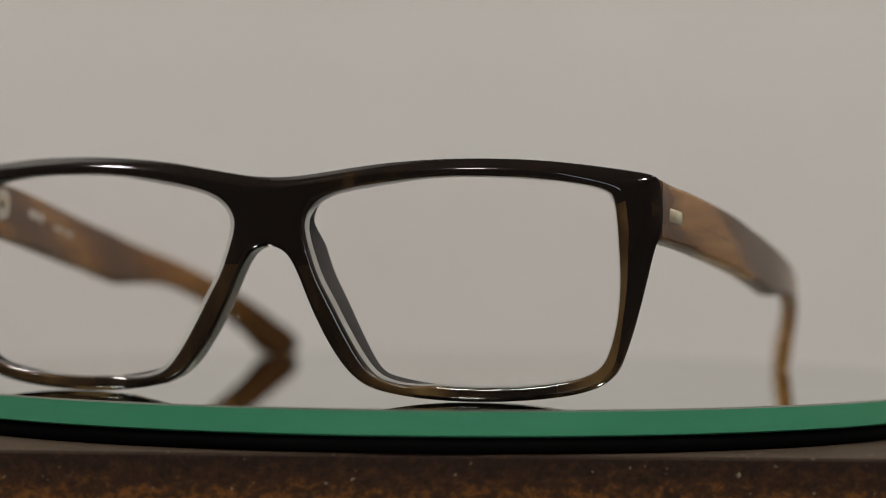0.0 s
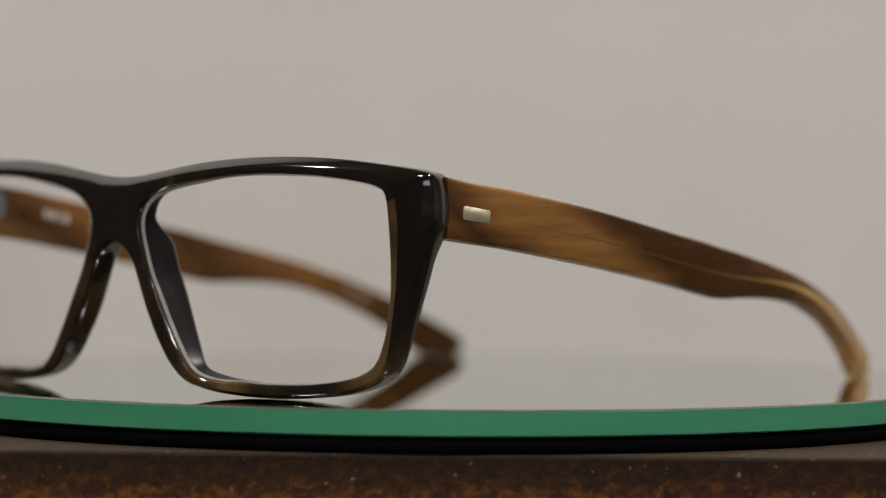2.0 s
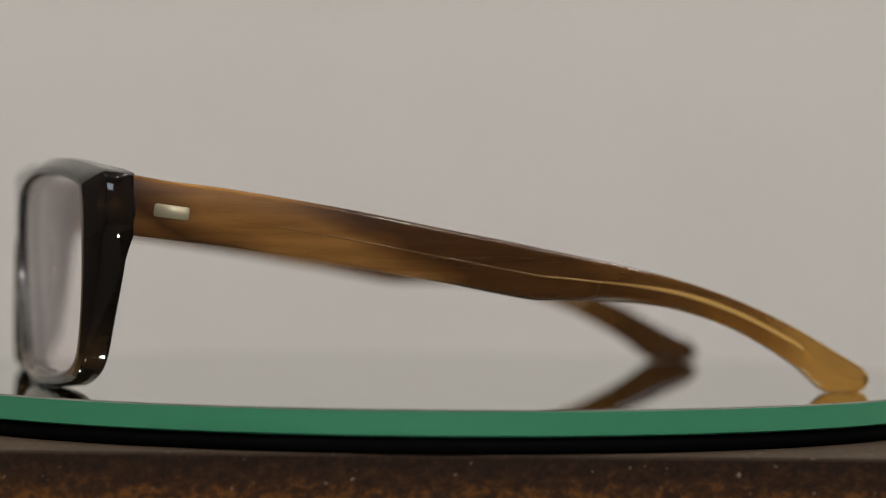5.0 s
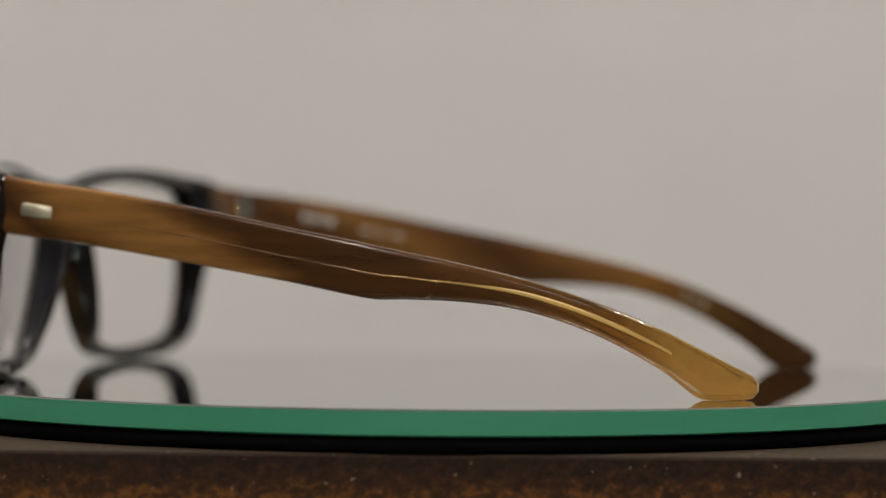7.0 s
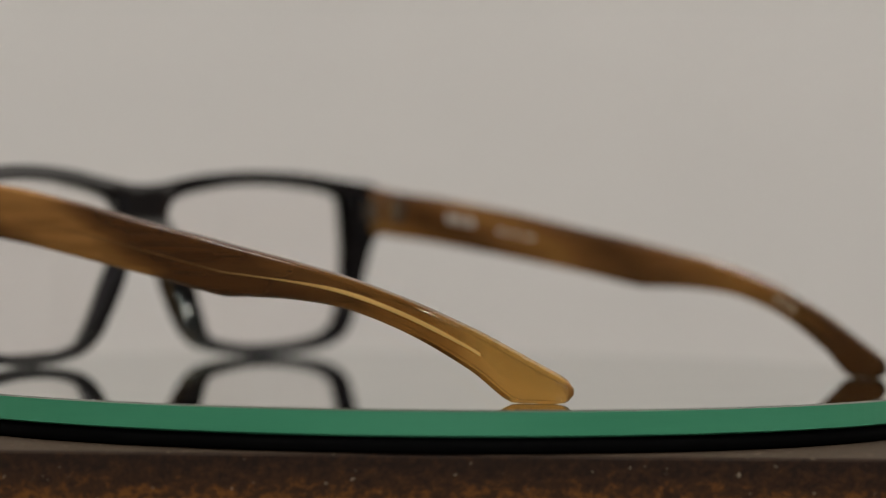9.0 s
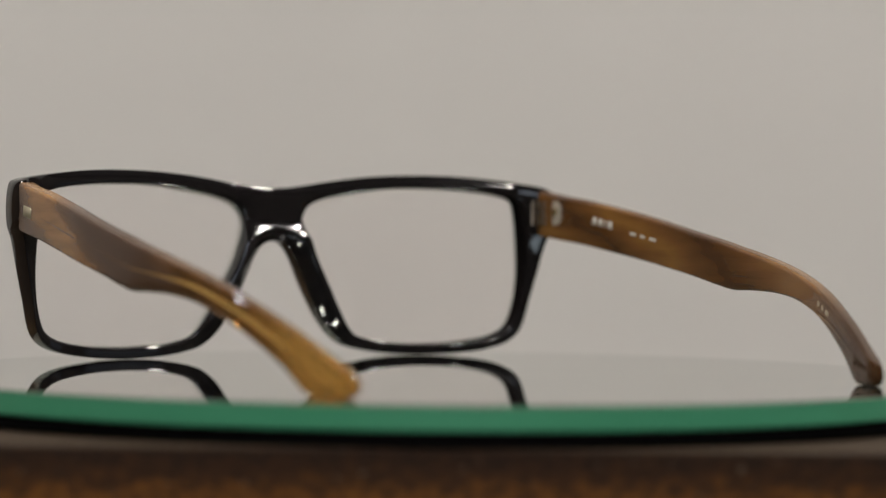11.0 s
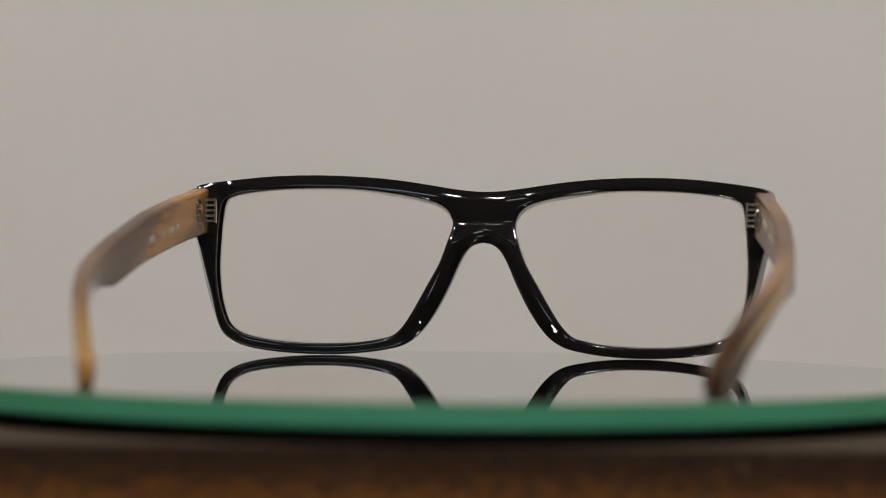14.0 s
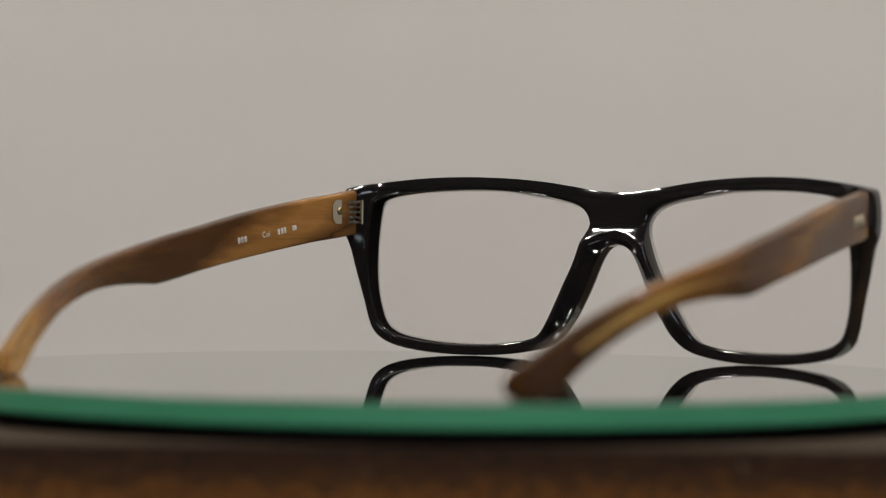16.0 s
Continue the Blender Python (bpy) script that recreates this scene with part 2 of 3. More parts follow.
def part(name, bm, mats, parent, label="", smooth=True):
    ob = new(name, mesh_of(bm, *(mats if isinstance(mats, tuple) else (mats,)), smooth=smooth))
    ob.parent = parent
    return tagged(ob, label)


def sharp(ob, angle=35):
    ob.data.set_sharp_from_angle(angle=radians(angle))
    return ob


def box(bm, lo, hi, bevel=0.0, segs=2):
    geo = bmesh.ops.create_cube(bm, size=1.0)["verts"]
    lo, hi = Vector(lo), Vector(hi)
    for v in geo:
        v.co = Vector([(lo[i] + hi[i]) / 2 + v.co[i] * (hi[i] - lo[i]) for i in range(3)])
    if bevel:
        edges = list({e for v in geo for e in v.link_edges})
        bmesh.ops.bevel(bm, geom=edges, offset=bevel, segments=segs, profile=0.6, affect="EDGES")
    return bm


def lathe(bm, rows, n=192, mats=None):
    """Rings of (radius, height), closed with fans where the radius is 0."""
    rings = []
    for r, z in rows:
        rings.append([bm.verts.new((0, 0, z))] if r == 0 else
                     [bm.verts.new((r * math.cos(2 * math.pi * i / n), r * math.sin(2 * math.pi * i / n), z)) for i in range(n)])
    for k, (a, b) in enumerate(zip(rings, rings[1:])):
        for i in range(n):
            j = (i + 1) % n
            vs = [a[0], b[i], b[j]] if len(a) == 1 else [a[i], a[j], b[0]] if len(b) == 1 else [a[i], a[j], b[j], b[i]]
            f = bm.faces.new(vs)
            f.material_index = mats[k] if mats else 0
    return bm


# ---- room ----
X0, X1, Y0, Y1, Z0, Z1 = -2.0, 2.0, -2.6, 1.5, -0.86, 1.75


def slab(name, lo, hi, mat):
    return tagged(new(name, mesh_of(box(bmesh.new(), lo, hi), mat, smooth=False)), kind="structure")


slab("floor", (X0, Y0, Z0 - 0.1), (X1, Y1, Z0), M_FLOOR)
slab("ceiling", (X0, Y0, Z1), (X1, Y1, Z1 + 0.1), M_CEIL)
slab("wall_north", (X0 - 0.15, Y1, Z0 - 0.1), (X1 + 0.15, Y1 + 0.15, Z1 + 0.1), M_WHITE)


def holed(name, along, lo, hi, z0, z1, at, far):
    """A wall with one window opening; along: the axis that it runs on."""
    bm = bmesh.new()
    ends = (X0 - 0.15, X1 + 0.15) if along == 0 else (Y0, Y1)
    for a0, a1, b0, b1 in ((ends[0], lo, Z0 - 0.1, Z1 + 0.1), (hi, ends[1], Z0 - 0.1, Z1 + 0.1),
                           (lo, hi, Z0 - 0.1, z0), (lo, hi, z1, Z1 + 0.1)):
        box(bm, (a0, at, b0) if along == 0 else (at, a0, b0), (a1, far, b1) if along == 0 else (far, a1, b1))
    tagged(new(name, mesh_of(bm, M_DARK, smooth=False)), kind="structure")


holed("wall_south", 0, -0.5, 0.7, 0.7, 1.3, Y0 - 0.15, Y0)
holed("wall_east", 1, -0.05, 0.55, -0.15, 0.55, X1, X1 + 0.15)
slab("wall_west", (X0 - 0.15, Y0, Z0 - 0.1), (X0, Y1, Z1 + 0.1), M_DARK)


def ceiling_light(x, y):
    top = tagged(new("ceiling_light"), "square white recessed downlight in a plaster ceiling", "ceiling light",
                 "ceiling downlights")
    top.location = (x, y, Z1)
    bm = bmesh.new()
    for lo, hi in (((-0.11, -0.11, -0.02), (0.11, -0.085, 0)), ((-0.11, 0.085, -0.02), (0.11, 0.11, 0)),
                   ((-0.11, -0.085, -0.02), (-0.085, 0.085, 0)), ((0.085, -0.085, -0.02), (0.11, 0.085, 0))):
        box(bm, lo, hi)
    part("frame", bm, M_LAMP, top, smooth=False)
    part("diffuser", box(bmesh.new(), (-0.085, -0.085, -0.012), (0.085, 0.085, -0.004)), M_GLOW, top, smooth=False)


for lx, ly in LAMPS:
    ceiling_light(lx, ly)

# ---- plinth ----
EDGE_Y, TOP_Z = 0.4883, -0.0077
plinth = tagged(new("plinth"), "dark brown rusted iron plinth with worn straight edges", "plinth")
plinth.location = (0, EDGE_Y, Z0)
H = TOP_Z - Z0
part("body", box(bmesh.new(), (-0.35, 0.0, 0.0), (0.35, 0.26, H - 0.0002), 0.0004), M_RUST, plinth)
part("top_plate", box(bmesh.new(), (-0.3498, 0.0004, H - 0.0003), (0.3498, 0.2596, H), 0.0001), M_RUST_TOP, plinth,
     "worn brown top plate")

# ---- turntable ----
turntable = tagged(new("turntable"), "round clear glass turntable plate with a green polished edge", "turntable")
GLASS_T, R = 0.0047, DISC_R
part("glass_plate", lathe(bmesh.new(), [(0, 0), (R - 0.0005, 0), (R, -0.0003), (R, -GLASS_T + 0.0003),
                                        (R - 0.0005, -GLASS_T), (0, -GLASS_T)], mats=[0, 2, 1, 1, 1]),
     (M_TOP, M_EDGE, M_ARRIS), turntable, "thick clear glass disc with green edge", smooth=False)
part("rotating_base", lathe(bmesh.new(), [(0, -GLASS_T - 0.0001), (R - 0.0012, -GLASS_T - 0.0001), (R - 0.0004, -0.0056),
                                          (R - 0.0004, -0.0072), (R - 0.0010, -0.0076), (R - 0.002, -0.0077), (0, -0.0077)]),
     M_RUBBER, turntable, "matt black base under the glass")

# ---- spectacles ----
spectacles = tagged(new("spectacles"), "dark horn acetate spectacles with brown streaked temples, standing open", "spectacles")
WRAP, INSIDE = 240.0, 178.0     # radii of the front and of its inner side, mm
OUTER = [(0, 39.9), (3.5, 40.0), (7.5, 40.5), (14.5, 41.6), (20.5, 42.5), (28.5, 43.2), (36, 43.5), (43, 43.5), (50, 43.2), (58, 42.4),
         (64, 41.6), (68.3, 40.9), (69.7, 39.8), (70.2, 34), (69.8, 29.9), (68.8, 28.2), (67.2, 20.6), (65.3, 12.6), (63.8, 7.2), (62.0, 4.4),
         (59, 2.5), (54, 1.2), (46, 0.3), (38, 0.0), (30, 0.3), (23, 1.3), (18.6, 2.5), (14.9, 5.5), (11.4, 10.5),
         (8.2, 16.7), (5.8, 22.5), (4.1, 25.6), (2.2, 27.1), (0, 27.5)]
INNER = [(61.5, 38), (56.6, 39.2), (48.5, 40.1), (41, 40.4), (34, 40.4), (28, 40.0), (21, 39.1), (14.7, 38.0), (10.6, 36.7),
         (8.6, 35), (7.7, 33), (7.6, 31), (9, 26.3), (10.5, 22.2), (13, 17.9), (15.9, 12.6), (18.8, 7.8), (21.3, 5),
         (24, 4.1), (29.5, 3.1), (35, 2.6), (41, 2.6), (48, 2.9), (55, 4.0), (58.4, 5.2), (60.6, 6.8), (61.8, 9.5),
         (62.9, 14), (63.4, 19.3), (63.4, 24), (62.9, 31.3), (62.4, 36)]
MID = (36.0, 23.0)


def soften(pts, closed, times=2):
    for _ in range(times):
        out = [] if closed else [pts[0]]
        last = len(pts) if closed else len(pts) - 1
        for i in range(last):
            a, b = pts[i], pts[(i + 1) % len(pts)]
            out += [(a[0] * 0.75 + b[0] * 0.25, a[1] * 0.75 + b[1] * 0.25), (a[0] * 0.25 + b[0] * 0.75, a[1] * 0.25 + b[1] * 0.75)]
        pts = out if closed else out + [pts[-1]]
    return pts


def polar(pts):
    """Radius round MID as a function of the angle."""
    a = np.array([math.atan2(z - MID[1], x - MID[0]) for x, z in pts])
    r = np.array([math.hypot(z - MID[1], x - MID[0]) for x, z in pts])
    o = np.argsort(a)
    a, r = a[o], r[o]
    a, r = np.concatenate([a - 2 * np.pi, a, a + 2 * np.pi]), np.concatenate([r, r, r])
    return lambda t: float(np.interp(t, a, r))


def step(a, b, x):
    t = min(1.0, max(0.0, (x - a) / (b - a)))
    return t * t * (3 - 2 * t)


seam = [(0, 27.5 + 12.4 * k / 8) for k in range(1, 8)]
outer_r, inner_r = polar(soften(OUTER, False) + seam), polar(soften(INNER, True))
A_LOW, A_HIGH = math.atan2(27.5 - MID[1], -MID[0]), math.atan2(39.9 - MID[1], -MID[0])
ANGLES = sorted(set([-math.pi + 2 * math.pi * k / 360 for k in range(360)] + [A_LOW + (A_HIGH - A_LOW) * k / 80 for k in range(-12, 101)]))


def front_y(x):
    return -x * x / (2 * WRAP)


def depth(x, z):
    """Thickness of the front, mm: deeper at the end pieces and along the nose."""
    d = 3.7 + x * x / 2 * (1 / INSIDE - 1 / WRAP) + 1.0 * step(60, 67, x) * step(24, 31, z)
    nose = (1 - step(9, 25, x)) * step(1, 9, z) * (1 - step(27, 33, z))
    d -= 1.3 * step(48, 60, x) * (1 - step(4, 28, z))
    return d + 4.2 * nose + 0.8 * (1 - step(4, 12, x)) * step(27, 33, z)


NOSE = [p for p in soften(OUTER, False, 3) if p[0] < 44 and p[1] < 28]


def off_arch(x, z):
    best = 99.0
    for (ax, az), (bx, bz) in zip(NOSE, NOSE[1:]):
        dx, dz = bx - ax, bz - az
        t = min(1.0, max(0.0, ((x - ax) * dx + (z - az) * dz) / (dx * dx + dz * dz)))
        best = min(best, math.hypot(x - ax - t * dx, z - az - t * dz))
    return best


def arch_fall(x, z):
    """Rounding of the front along the nose arch, mm."""
    if x > 40 or z > 32:
        return 0.0
    near = off_arch(x, z)
    return 0.55 * max(0.0, 1 - near / 0.9) ** 1.5 * (1 - step(30, 40, x))


def nose_fall(x, z):
    """How far the inner side slopes forward towards the nose arch, mm."""
    if x > 24 or z > 34:
        return 0.0
    near = off_arch(x, z)
    return 3.0 * max(0.0, 1 - near / 3.3) ** 1.25 * step(3, 10, z)


BROW = soften(OUTER, False, 2)
BROW = BROW[:max(i for i, p in enumerate(BROW) if p[1] > 40.5)]


def brow_fall(x, z):
    """The front's bevel along the brow line, mm."""
    if x > 68.5 or z < 36:
        return 0.0
    under = float(np.interp(x, [p[0] for p in BROW], [p[1] for p in BROW])) - z
    return 2.5 * max(0.0, 1 - max(0.0, under) / 1.9) ** 1.35


def brow_back(x, z):
    """Rounding of the inner side towards the brow line, mm."""
    if x > 68.5 or z < 36:
        return 0.0
    under = float(np.interp(x, [p[0] for p in BROW], [p[1] for p in BROW])) - z
    return 1.3 * max(0.0, 1 - max(0.0, under) / 2.6) ** 1.6


def flare(a):
    """How much wider the lens opening is in front than behind, mm: it slants along the nose."""
    return 1.25 * step(0.15, 0.55, -math.cos(a)) * (1 - step(0.2, 0.5, math.sin(a)))


def half_front(bm, side):
    ring_f, ring_b, ring_w = [], [], []
    for a in ANGLES:
        ri, ro = inner_r(a), outer_r(a)
        w = ro - ri
        ux, uz = math.cos(a), math.sin(a)
        on_seam = A_HIGH - 1e-6 <= a <= A_LOW + 1e-6 or abs(MID[0] + ro * ux) < 0.02
        out, up, low = step(0.55, 0.9, ux), step(0.05, 0.35, uz), step(0.25, 0.6, -uz)
        wide = min(1.6 / max(uz, 0.3), 0.55 * w) * up + min(0.8, 0.3 * w) * (1 - up)
        side_wide = max(0.8 * w - 0.4, w - 1.9)
        wide += (side_wide - wide) * out * (1 - low)
        deep = depth(MID[0] + ro * ux, MID[1] + ro * uz)
        nasal = step(0.2, 0.5, -ux)
        fall = 1.0 * (1 - up) * (1 - nasal)
        fall += (min(2.2, 0.5 * deep) - fall) * out * (1 - low)
        ridge = w - wide
        flat = max(0.45, ridge - 0.22)
        offs = [0, 0.1, 0.35] + [0.35 + (flat - 0.35) * k / 5 for k in (1, 2, 3, 4)] + [flat, ridge + 0.06, ridge + 0.3 * wide, w - 0.3 * wide, w - 0.06 * wide, w]
        drop = [0.6, 0.3, 0.05, 0, 0, 0, 0, 0, 0.04 * fall] + [fall * q for q in (0.22, 0.6, 0.92, 1.1)]
        back = [0.9, 0.5, 0.15, 0, 0, 0, 0, 0, 0, 0, 0.08, 0.3, 0.6]
        inset = 1.3 * out * (1 - 0.5 * low)
        if on_seam:
            inset = 0.0
            drop = [0.6, 0.3, 0.05] + [0] * 10
            back = [0.9, 0.5, 0.15] + [0] * 10
        f, k = [], []
        for s, dr, db in zip(offs, drop, back):
            x, z = MID[0] + (ri + s) * ux, MID[1] + (ri + s) * uz
            if on_seam and s == w:
                x = 0.0
            yf = front_y(x)
            g = flare(a) * (1 - s / w)
            xf, zf = x + g * ux, z + g * uz
            dr = max(dr, brow_fall(xf, zf), arch_fall(xf, zf))
            db = max(db, brow_back(x, z))
            f.append(bm.verts.new((side * xf * MM, (front_y(xf) - dr) * MM, zf * MM)))
            xb = x - inset * (s / w) ** 2 if w else x
            k.append(bm.verts.new((side * xb * MM, (yf - depth(x, z) + db + nose_fall(x, z)) * MM, z * MM)))
        ring_f.append((f, on_seam, ux > 0.35 and uz < 0.75, 7 if ux > 0.5 and uz < 0.42 or uz < 0.05 else 1))
        ring_b.append(k)
        ring_w.append([f[-1]] + [bm.verts.new(f[-1].co.lerp(k[-1].co, q)) for q in (0.2, 0.8)] + [k[-1]])
    n = len(ANGLES)
    for i in range(n):
        j = (i + 1) % n
        (f0, s0, dark, warm), (f1, s1, _, _), b0, b1 = ring_f[i], ring_f[j], ring_b[i], ring_b[j]
        for q in range(len(f0) - 1):
            bm.faces.new((f0[q], f0[q + 1], f1[q + 1], f1[q])).material_index = 3 if q <= warm else 4 if dark and q > 9 else 0
            bm.faces.new((b0[q], b0[q + 1], b1[q + 1], b1[q])).material_index = 1
        bm.faces.new((f0[0], f1[0], b1[0], b0[0])).material_index = 2 if math.cos(ANGLES[i]) > -0.2 else 5
        if not (s0 and s1):
            # the outer side is rounded from front to back, the rest is flat between narrow edges
            for q in [(0, 3)] if dark else [(0, 1), (1, 2), (2, 3)]:
                wall = bm.faces.new((ring_w[i][q[0]], ring_w[j][q[0]], ring_w[j][q[1]], ring_w[i][q[1]]))
                wall.material_index = 4 if dark else 3 if math.cos(ANGLES[i]) < -0.2 and f0[-1].co.z < 0.02 else 0


bm = bmesh.new()
half_front(bm, -1)
half_front(bm, 1)
bmesh.ops.delete(bm, geom=[v for v in bm.verts if not v.link_faces], context="VERTS")
bmesh.ops.remove_doubles(bm, verts=[v for v in bm.verts if abs(v.co.x) < 0.00003], dist=0.00004)
front = part("front", bm, (M_FRONT, M_BLACK, M_GROOVE, M_STREAK, M_SMOKE, M_SATIN), spectacles, "glossy dark horn front with a black inner side")


def lens(side):
    bm = bmesh.new()
    n, rings = 96, 7
    layers = []
    for back in (0, 1):
        rows = [[bm.verts.new((side * MID[0] * MM, (front_y(MID[0]) - 1.0 - 1.5 * back) * MM, MID[1] * MM))]]
        for k in range(1, rings + 1):
            row = []
            for i in range(n):
                a = 2 * math.pi * i / n
                full = inner_r(a if a <= math.pi else a - 2 * math.pi) + 0.85 * flare(a)
                rim = 0.3 + 0.5 * step(0.3, 0.8, -math.cos(a))
                r = full + 0.35 if k == rings else (full - rim) * k / (rings - 1)
                x, z = MID[0] + r * math.cos(a), MID[1] + r * math.sin(a)
                row.append(bm.verts.new((side * x * MM, (front_y(x) - 1.0 - 1.5 * back) * MM, z * MM)))
            rows.append(row)
        for k in range(rings):
            for i in range(n):
                j = (i + 1) % n
                a, b = rows[k], rows[k + 1]
                f = bm.faces.new((a[0], b[i], b[j]) if k == 0 else (a[i], a[j], b[j], b[i]))
                f.material_index = 1 if k == rings - 1 and back == 0 else 0
        layers.append(rows[-1])
    for i in range(n):
        j = (i + 1) % n
        bm.faces.new((layers[0][i], layers[0][j], layers[1][j], layers[1][i]))
    ob = part("lens", bm, (M_LENS, M_BEVEL), spectacles, "clear demo lens")
    ob.visible_shadow = False
    return sharp(ob)


for side in (-1, 1):
    lens(side)

# temple: stations from hinge to tip (y, top z, bottom z), mm
STATIONS = [(-17.4, 40.1, 29.0), (-24, 39.0, 28.25), (-34, 37.8, 27.1), (-54.6, 34.5, 24.0), (-75, 30.6, 20.6), (-86, 28.6, 18.5),
            (-91.3, 27.5, 17.7), (-97, 26.4, 17.75), (-108, 24.2, 17.4), (-119, 21.6, 15.9), (-131, 17.8, 11.9), (-143, 12.8, 5.4),
            (-148.7, 9.9, 0.9), (-150.2, 9.1, 0.1), (-154, 7.1, 0.0), (-157.6, 5.2, 0.0), (-159.2, 4.2, 0.4), (-160.0, 3.1, 1.4)]
BOW = [(-160, -59.0), (-145, -63.8), (-130, -68.0), (-120, -69.9), (-110, -71.1), (-100, -71.7), (-92, -71.9), (-75, -71.6), (-60, -71.0), (-40, -69.1), (-24, -67.5), (-17, -66.8), (0, -65.8)]


def spline(xs, ys, x):
    """A smooth curve through rising xs."""
    i = min(max(int(np.searchsorted(xs, x)) - 1, 0), len(xs) - 2)
    h = xs[i + 1] - xs[i]

    def slope(k):
        if 0 < k < len(xs) - 1:
            return (ys[k + 1] - ys[k - 1]) / (xs[k + 1] - xs[k - 1])
        k = min(max(k, 1), len(xs) - 1)
        return (ys[k] - ys[k - 1]) / (xs[k] - xs[k - 1])
    t = (x - xs[i]) / h
    return ((2 * t**3 - 3 * t**2 + 1) * ys[i] + (t**3 - 2 * t**2 + t) * h * slope(i)
            + (3 * t**2 - 2 * t**3) * ys[i + 1] + (t**3 - t**2) * h * slope(i + 1))


SY = [s[0] for s in STATIONS[::-1]]
STOP, SBOT = [s[1] for s in STATIONS[::-1]], [s[2] for s in STATIONS[::-1]]


def bow(y, side=-1):
    """Middle of the temple; one tail has been bent in further than the other."""
    bent = step(-95, -150, y) * (-0.5 if side < 0 else 1.3)
    return spline([b[0] for b in BOW], [b[1] for b in BOW], y) + bent


def thick(y):
    return 3.9 - 0.5 * step(-110, -150, y)


def temple_line(y, up):
    """A point of the temple's middle sheet: up from 0 (lower edge) to 1 (upper edge)."""
    lo, hi = spline(SY, SBOT, y), spline(SY, STOP, y)
    return lo + (hi - lo) * up


def temple(side):
    bm = bmesh.new()
    ys = sorted(set([-18.5 - 1.5 * k for k in range(93)] + SY + [-159.0, -157, -158.8]), reverse=True)
    rings = []
    for y in ys:
        lo, hi, x, h = temple_line(y, 0), temple_line(y, 1), bow(y, side), thick(y) / 2
        end = step(-160.1, -157.5, y)
        h *= 0.6 + 0.4 * end
        r = min(1.0, (hi - lo) * 0.3)
        cr = [(-h + 0.0, lo + r), (-h + 0.12, lo + 0.45 * r), (-h + 0.45, lo + 0.12 * r), (-h + 1.0, lo), (h - 1.0, lo), (h - 0.45, lo + 0.12 * r),
              (h - 0.12, lo + 0.45 * r), (h, lo + r), (h, hi - r), (h - 0.12, hi - 0.45 * r), (h - 0.45, hi - 0.12 * r), (h - 1.0, hi),
              (-h + 1.0, hi), (-h + 0.45, hi - 0.12 * r), (-h + 0.12, hi - 0.45 * r), (-h, hi - r)]
        rings.append([bm.verts.new((-side * (x + dx) * MM, y * MM, z * MM)) for dx, z in cr])
    for a, b in zip(rings, rings[1:]):
        for i in range(len(a)):
            j = (i + 1) % len(a)
            bm.faces.new((a[i], a[j], b[j], b[i]))
    bm.faces.new(rings[0])
    bm.faces.new(rings[-1])
    return sharp(part("temple", bm, M_TEMPLE if side < 0 else M_TEMPLE_B, spectacles, "brown streaked horn acetate temple"), 50)


def strip(points, width, lift):
    """A rounded bar along points (x, y, z) in mm."""
    bm = bmesh.new()
    rings = []
    for p, w in zip(points, width):
        rings.append([bm.verts.new(((p[0] + lift * math.cos(a)) * MM, p[1] * MM, (p[2] + w * math.sin(a)) * MM))
                      for a in [2 * math.pi * k / 10 for k in range(10)]])
    for a, b in zip(rings, rings[1:]):
        for i in range(10):
            bm.faces.new((a[i], a[(i + 1) % 10], b[(i + 1) % 10], b[i]))
    bm.faces.new(rings[0])
    bm.faces.new(rings[-1])
    return bm


def on_temple(side, y, z, w, h, t, bevel, name, mat, parent, face=1, label=""):
    """A small plate let into a temple's outer (face 1) or inner (face -1) side."""
    bm = box(bmesh.new(), (-t / 2, -w / 2, -h / 2), (t / 2, w / 2, h / 2))
    upright = [e for e in bm.edges if abs(e.verts[0].co.x - e.verts[1].co.x) > 1e-6]
    bmesh.ops.bevel(bm, geom=upright, offset=bevel, segments=3, profile=0.5, affect="EDGES")
    slope = math.atan2(temple_line(y + 3, 0.5) - temple_line(y - 3, 0.5), 6)
    yaw = math.atan2(bow(y + 3, side) - bow(y - 3, side), 6)
    x = bow(y, side) - face * thick(y) / 2
    m = Matrix.Translation((x, y, z)) @ Matrix.Rotation(-yaw, 4, "Z") @ Matrix.Rotation(slope, 4, "X")
    bm.transform(Matrix.Diagonal((-side * MM, MM, MM, 1)) @ m)
    return part(name, bm, mat, parent, label)


def letters(text, size, side, y, z, parent):
    cu = bpy.data.curves.new("print", "FONT")
    cu.body, cu.size, cu.extrude = text, size, 0.02
    ob = new("print", cu)
    me = bpy.data.meshes.new_from_object(ob.evaluated_get(bpy.context.evaluated_depsgraph_get()))
    bpy.data.objects.remove(ob)
    slope = math.atan2(temple_line(y + 3, 0.5) - temple_line(y - 3, 0.5), 6)
    yaw = math.atan2(bow(y + 3) - bow(y - 3), 6)
    x = bow(y) + thick(y) / 2 + 0.03
    # reads towards the hinge on the inner side of this temple
    turn = Matrix(((0, 0, 1, 0), (1, 0, 0, 0), (0, 1, 0, 0), (0, 0, 0, 1)))
    me.transform(Matrix.Scale(MM, 4) @ Matrix.Translation((x, y, z)) @ Matrix.Rotation(-yaw, 4, "Z") @ Matrix.Rotation(slope, 4, "X") @ turn)
    me.materials.append(M_PRINT)
    out = new("printed_text", me)
    out.parent = parent
    return tagged(out, "small silver printed size marking")


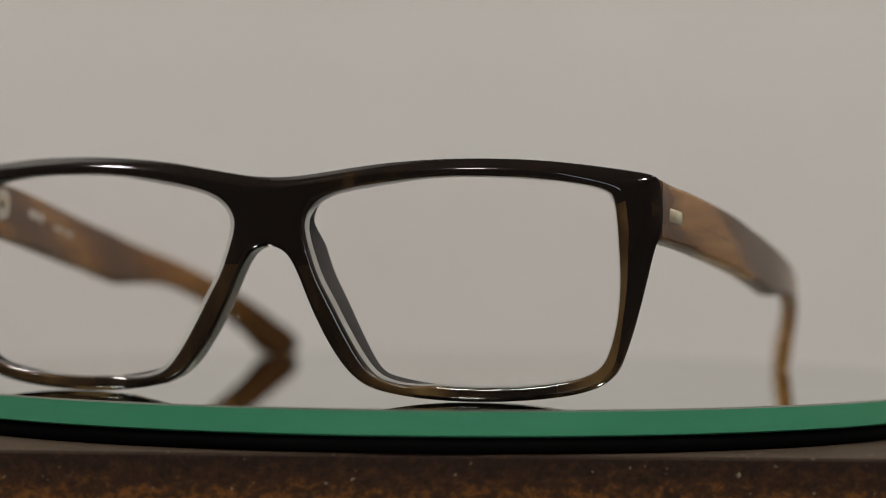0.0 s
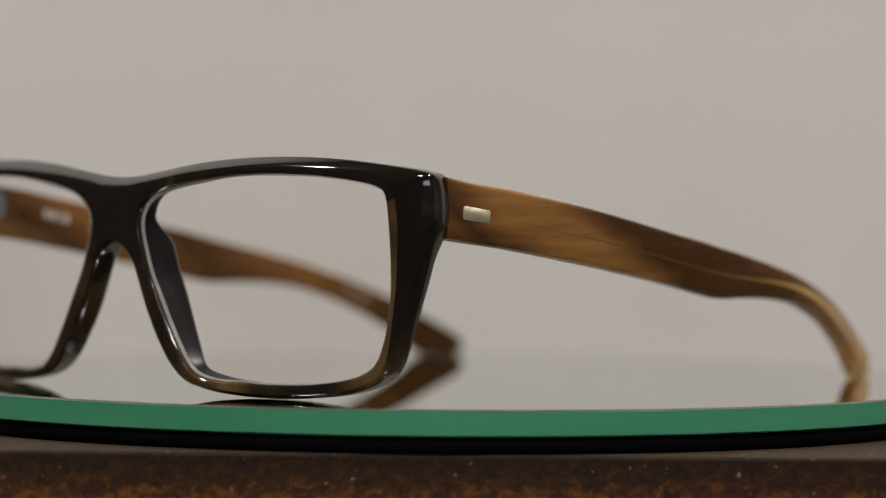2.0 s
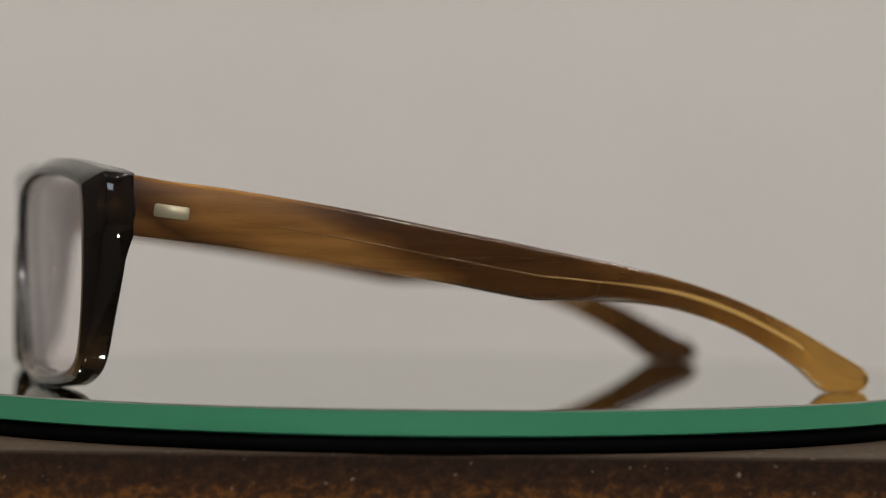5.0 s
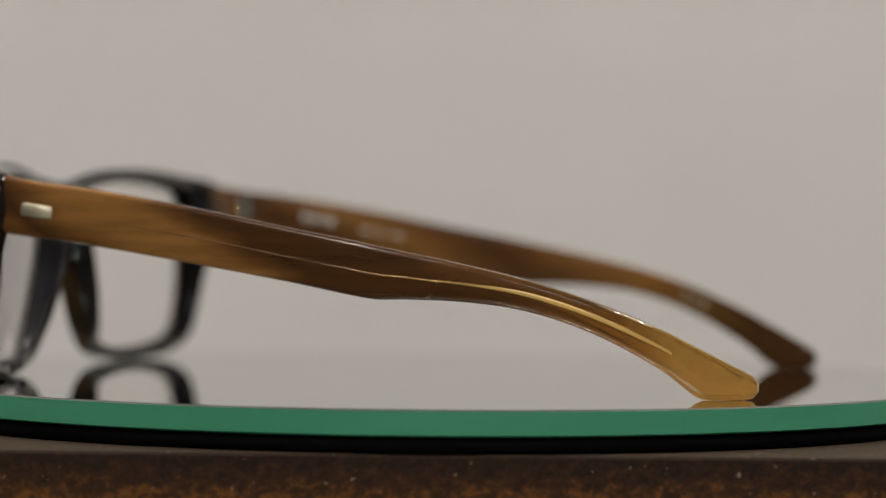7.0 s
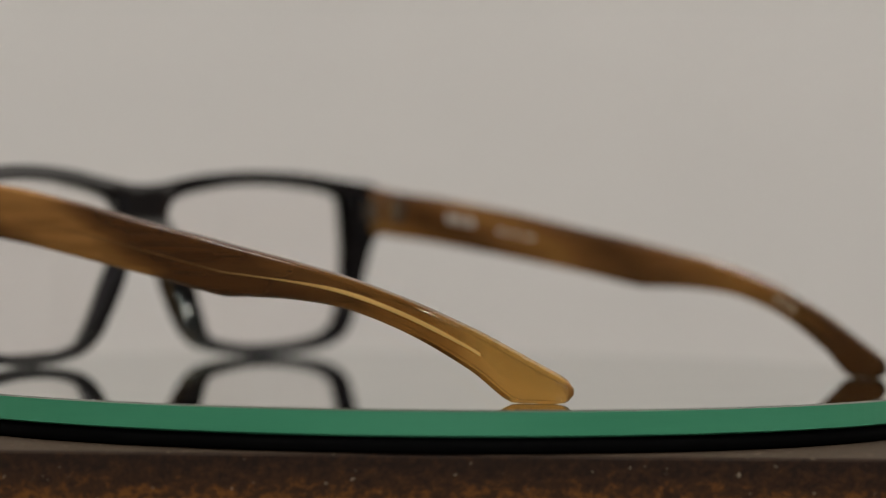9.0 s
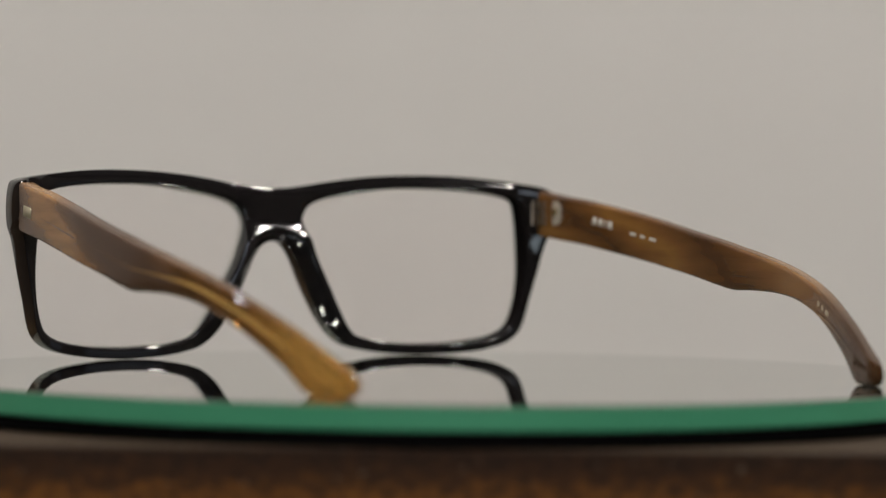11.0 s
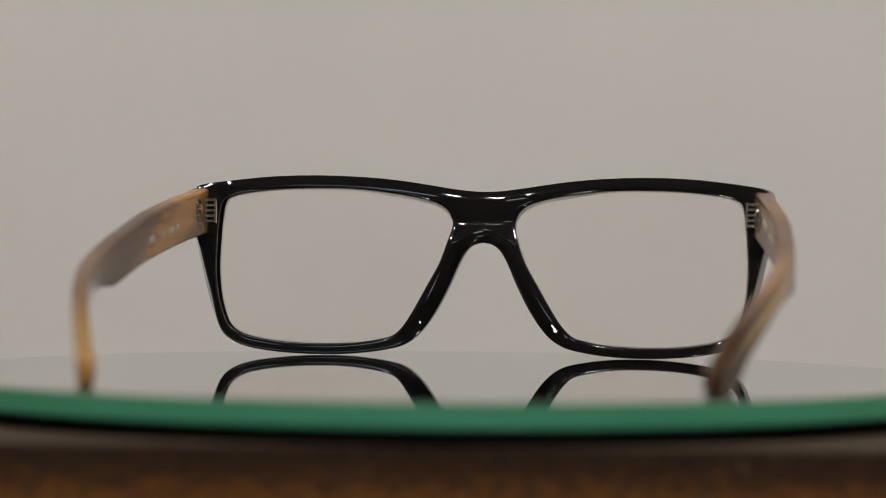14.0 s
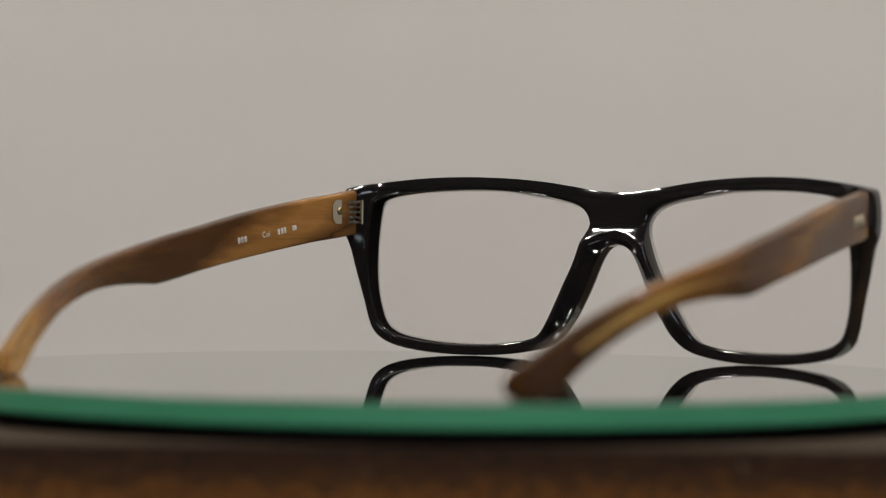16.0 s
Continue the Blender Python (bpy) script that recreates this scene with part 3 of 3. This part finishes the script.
def hinge(side):
    """Five-barrel hinge between the end piece and the temple; its origin is at the pin."""
    at = Vector((-side * -65.6, -19.4, 34.7))
    flip = Matrix.Diagonal((-side * MM, MM, MM, 1))
    bm = box(bmesh.new(), (-0.9, -7.6, -2.9), (0.15, -2.0, 2.9))
    rim = [e for e in bm.edges if abs(e.verts[0].co.x - e.verts[1].co.x) > 0.1 and max(v.co.y for v in e.verts) < -4]
    bmesh.ops.bevel(bm, geom=rim, offset=2.0, segments=5, profile=0.5, affect="EDGES")
    bm.transform(flip)
    ob = part("hinge", bm, M_PLATE, spectacles, "small five-barrel steel hinge with a brass rivet")
    ob.location = at * MM
    sharp(ob)
    bm = bmesh.new()
    for lo, hi in [((0.1, 1.3, -2.95), (0.5, 2.0, 2.95)), ((2.3, 1.3, -2.95), (2.75, 2.0, 2.95))] + [
            ((0.5, 1.2, k * 1.27 - 0.27), (2.3, 1.9, k * 1.27 + 0.27)) for k in (-2, -1, 0, 1, 2)]:
        box(bm, lo, hi)
    bm.transform(flip)
    part("front_plate", bm, M_STEEL, ob, smooth=False)
    for k in range(5):
        z = (k - 2) * 1.22
        bm = bmesh.new()
        bmesh.ops.create_cone(bm, cap_ends=True, segments=16, radius1=1.05, radius2=1.05, depth=0.62)
        bm.transform(Matrix.Translation((0.1, 0, z)))
        # leaf of the barrel: to the front plate or to the temple plate by turns
        box(bm, (-0.5, 0.0, z - 0.28), (1.0, 1.6, z + 0.28)) if k % 2 == 0 else box(bm, (-0.7, -2.6, z - 0.28), (0.3, 0.0, z + 0.28))
        bm.transform(flip)
        sharp(part("barrel", bm, M_STEEL, ob))
    bm = bmesh.new()
    bmesh.ops.create_cone(bm, cap_ends=True, segments=12, radius1=0.4, radius2=0.4, depth=6.9)
    bm.transform(flip @ Matrix.Translation((0.1, 0, 0)))
    sharp(part("pin", bm, M_STEEL, ob))
    bm = bmesh.new()
    bmesh.ops.create_uvsphere(bm, u_segments=14, v_segments=8, radius=1.0)
    bm.transform(flip @ Matrix.Translation((0.2, -4.4, 0.2)) @ Matrix.Diagonal((0.5, 1, 1, 1)))
    part("rivet", bm, M_BRASS, ob, "brass rivet head")
    return ob


def dress_temple(side):
    ob = temple(side)
    on_temple(side, -24.2, 33.4, 6.4, 2.4, 0.16, 0.5, "inlay", M_INLAY, ob, 1, "rounded champagne metal inlay")
    ys = [-35 - 2 * k for k in range(56)]
    pts = [(-side * (bow(y, side) - thick(y) / 2 + 0.10), y, temple_line(y, 0.47 + 0.10 * step(-100, -125, y))) for y in ys]
    part("core_wire", strip(pts, [0.03 + 0.17 * step(-36, -60, y) + 0.5 * step(-100, -125, y) * (1 - 0.5 * step(-135, -146, y)) for y in ys], 0.13), M_WIRE, ob, "golden core wire showing through the acetate")
    return ob


temple_a, temple_b = dress_temple(-1), dress_temple(1)
hinge_a, hinge_b = hinge(-1), hinge(1)
letters("Col", 2.0, -1, -52.8, 28.2, temple_a)
for y0, z0 in ((-61.4, 27.5), (-60.2, 27.7), (-59.0, 27.9), (-46.9, 29.7), (-45.7, 29.9), (-44.6, 30.1)):
    on_temple(-1, y0, z0, 0.85, 1.4, 0.1, 0.15, "printed_bar", M_PRINT, temple_a, -1)
on_temple(-1, -41.1, 30.7, 1.5, 1.2, 0.1, 0.2, "printed_mark", M_PRINT, temple_a, -1)
for y0, w, h in ((-39.4, 1.5, 1.8), (-41.6, 1.5, 1.8), (-43.3, 0.5, 1.8), (-45.2, 1.7, 1.8)):
    on_temple(1, y0, 33.0 + (y0 + 38.5) * 0.17, w, h, 0.1, 0.15, "printed_bar", M_PRINT, temple_b, -1)
for y0, w in ((-53.8, 2.4), (-57.3, 1.8), (-61.1, 2.6)):
    on_temple(1, y0, 30.0 + (y0 + 53) * 0.17, w, 0.7, 0.1, 0.15, "printed_bar", M_PRINT, temple_b, -1)

for y0, w in ((-129.5, 1.3), (-131.6, 1.3), (-134.0, 1.8)):
    on_temple(1, y0, temple_line(y0, 0.55), w, 1.1, 0.1, 0.2, "printed_mark", M_FAINT, temple_b, -1)

# the whole frame is a little lower than drawn
for ob in spectacles.children_recursive:
    ob.data.transform(Matrix.Diagonal((1, 1, 0.994, 1)))
    ob.location.z *= 0.994

# ---- focus: on the near rim at first, pulled to the hinges behind between 10 and 11.7 s ----
focus = new("focus_point")
tagged(focus, kind="structure")
cam.data.dof.use_dof = True
cam.data.dof.focus_object = focus
cam.data.dof.aperture_fstop = 9.5


# ---- movement ----
def motions():
    times = [0.1 * k for k in range(161)]
    centre = Matrix.Translation((*AXIS, 0))
    turns = [(t, centre @ pose(0, 0, 0, 0, 0, TURN_START + TURN_RATE * t)) for t in times]
    walk(focus, [(0.0, pose(0, 0.508, 0.03)), (5.0, pose(0, 0.512, 0.03)), (10.0, pose(0, 0.516, 0.03)), (11.7, pose(0, 0.668, 0.03)),
                 (16.0, pose(0, 0.672, 0.03))])
    walk(turntable, turns)
    walk(spectacles, [(t, m @ Matrix.Translation((*SEAT, 0.00005))) for t, m in turns])


motions()
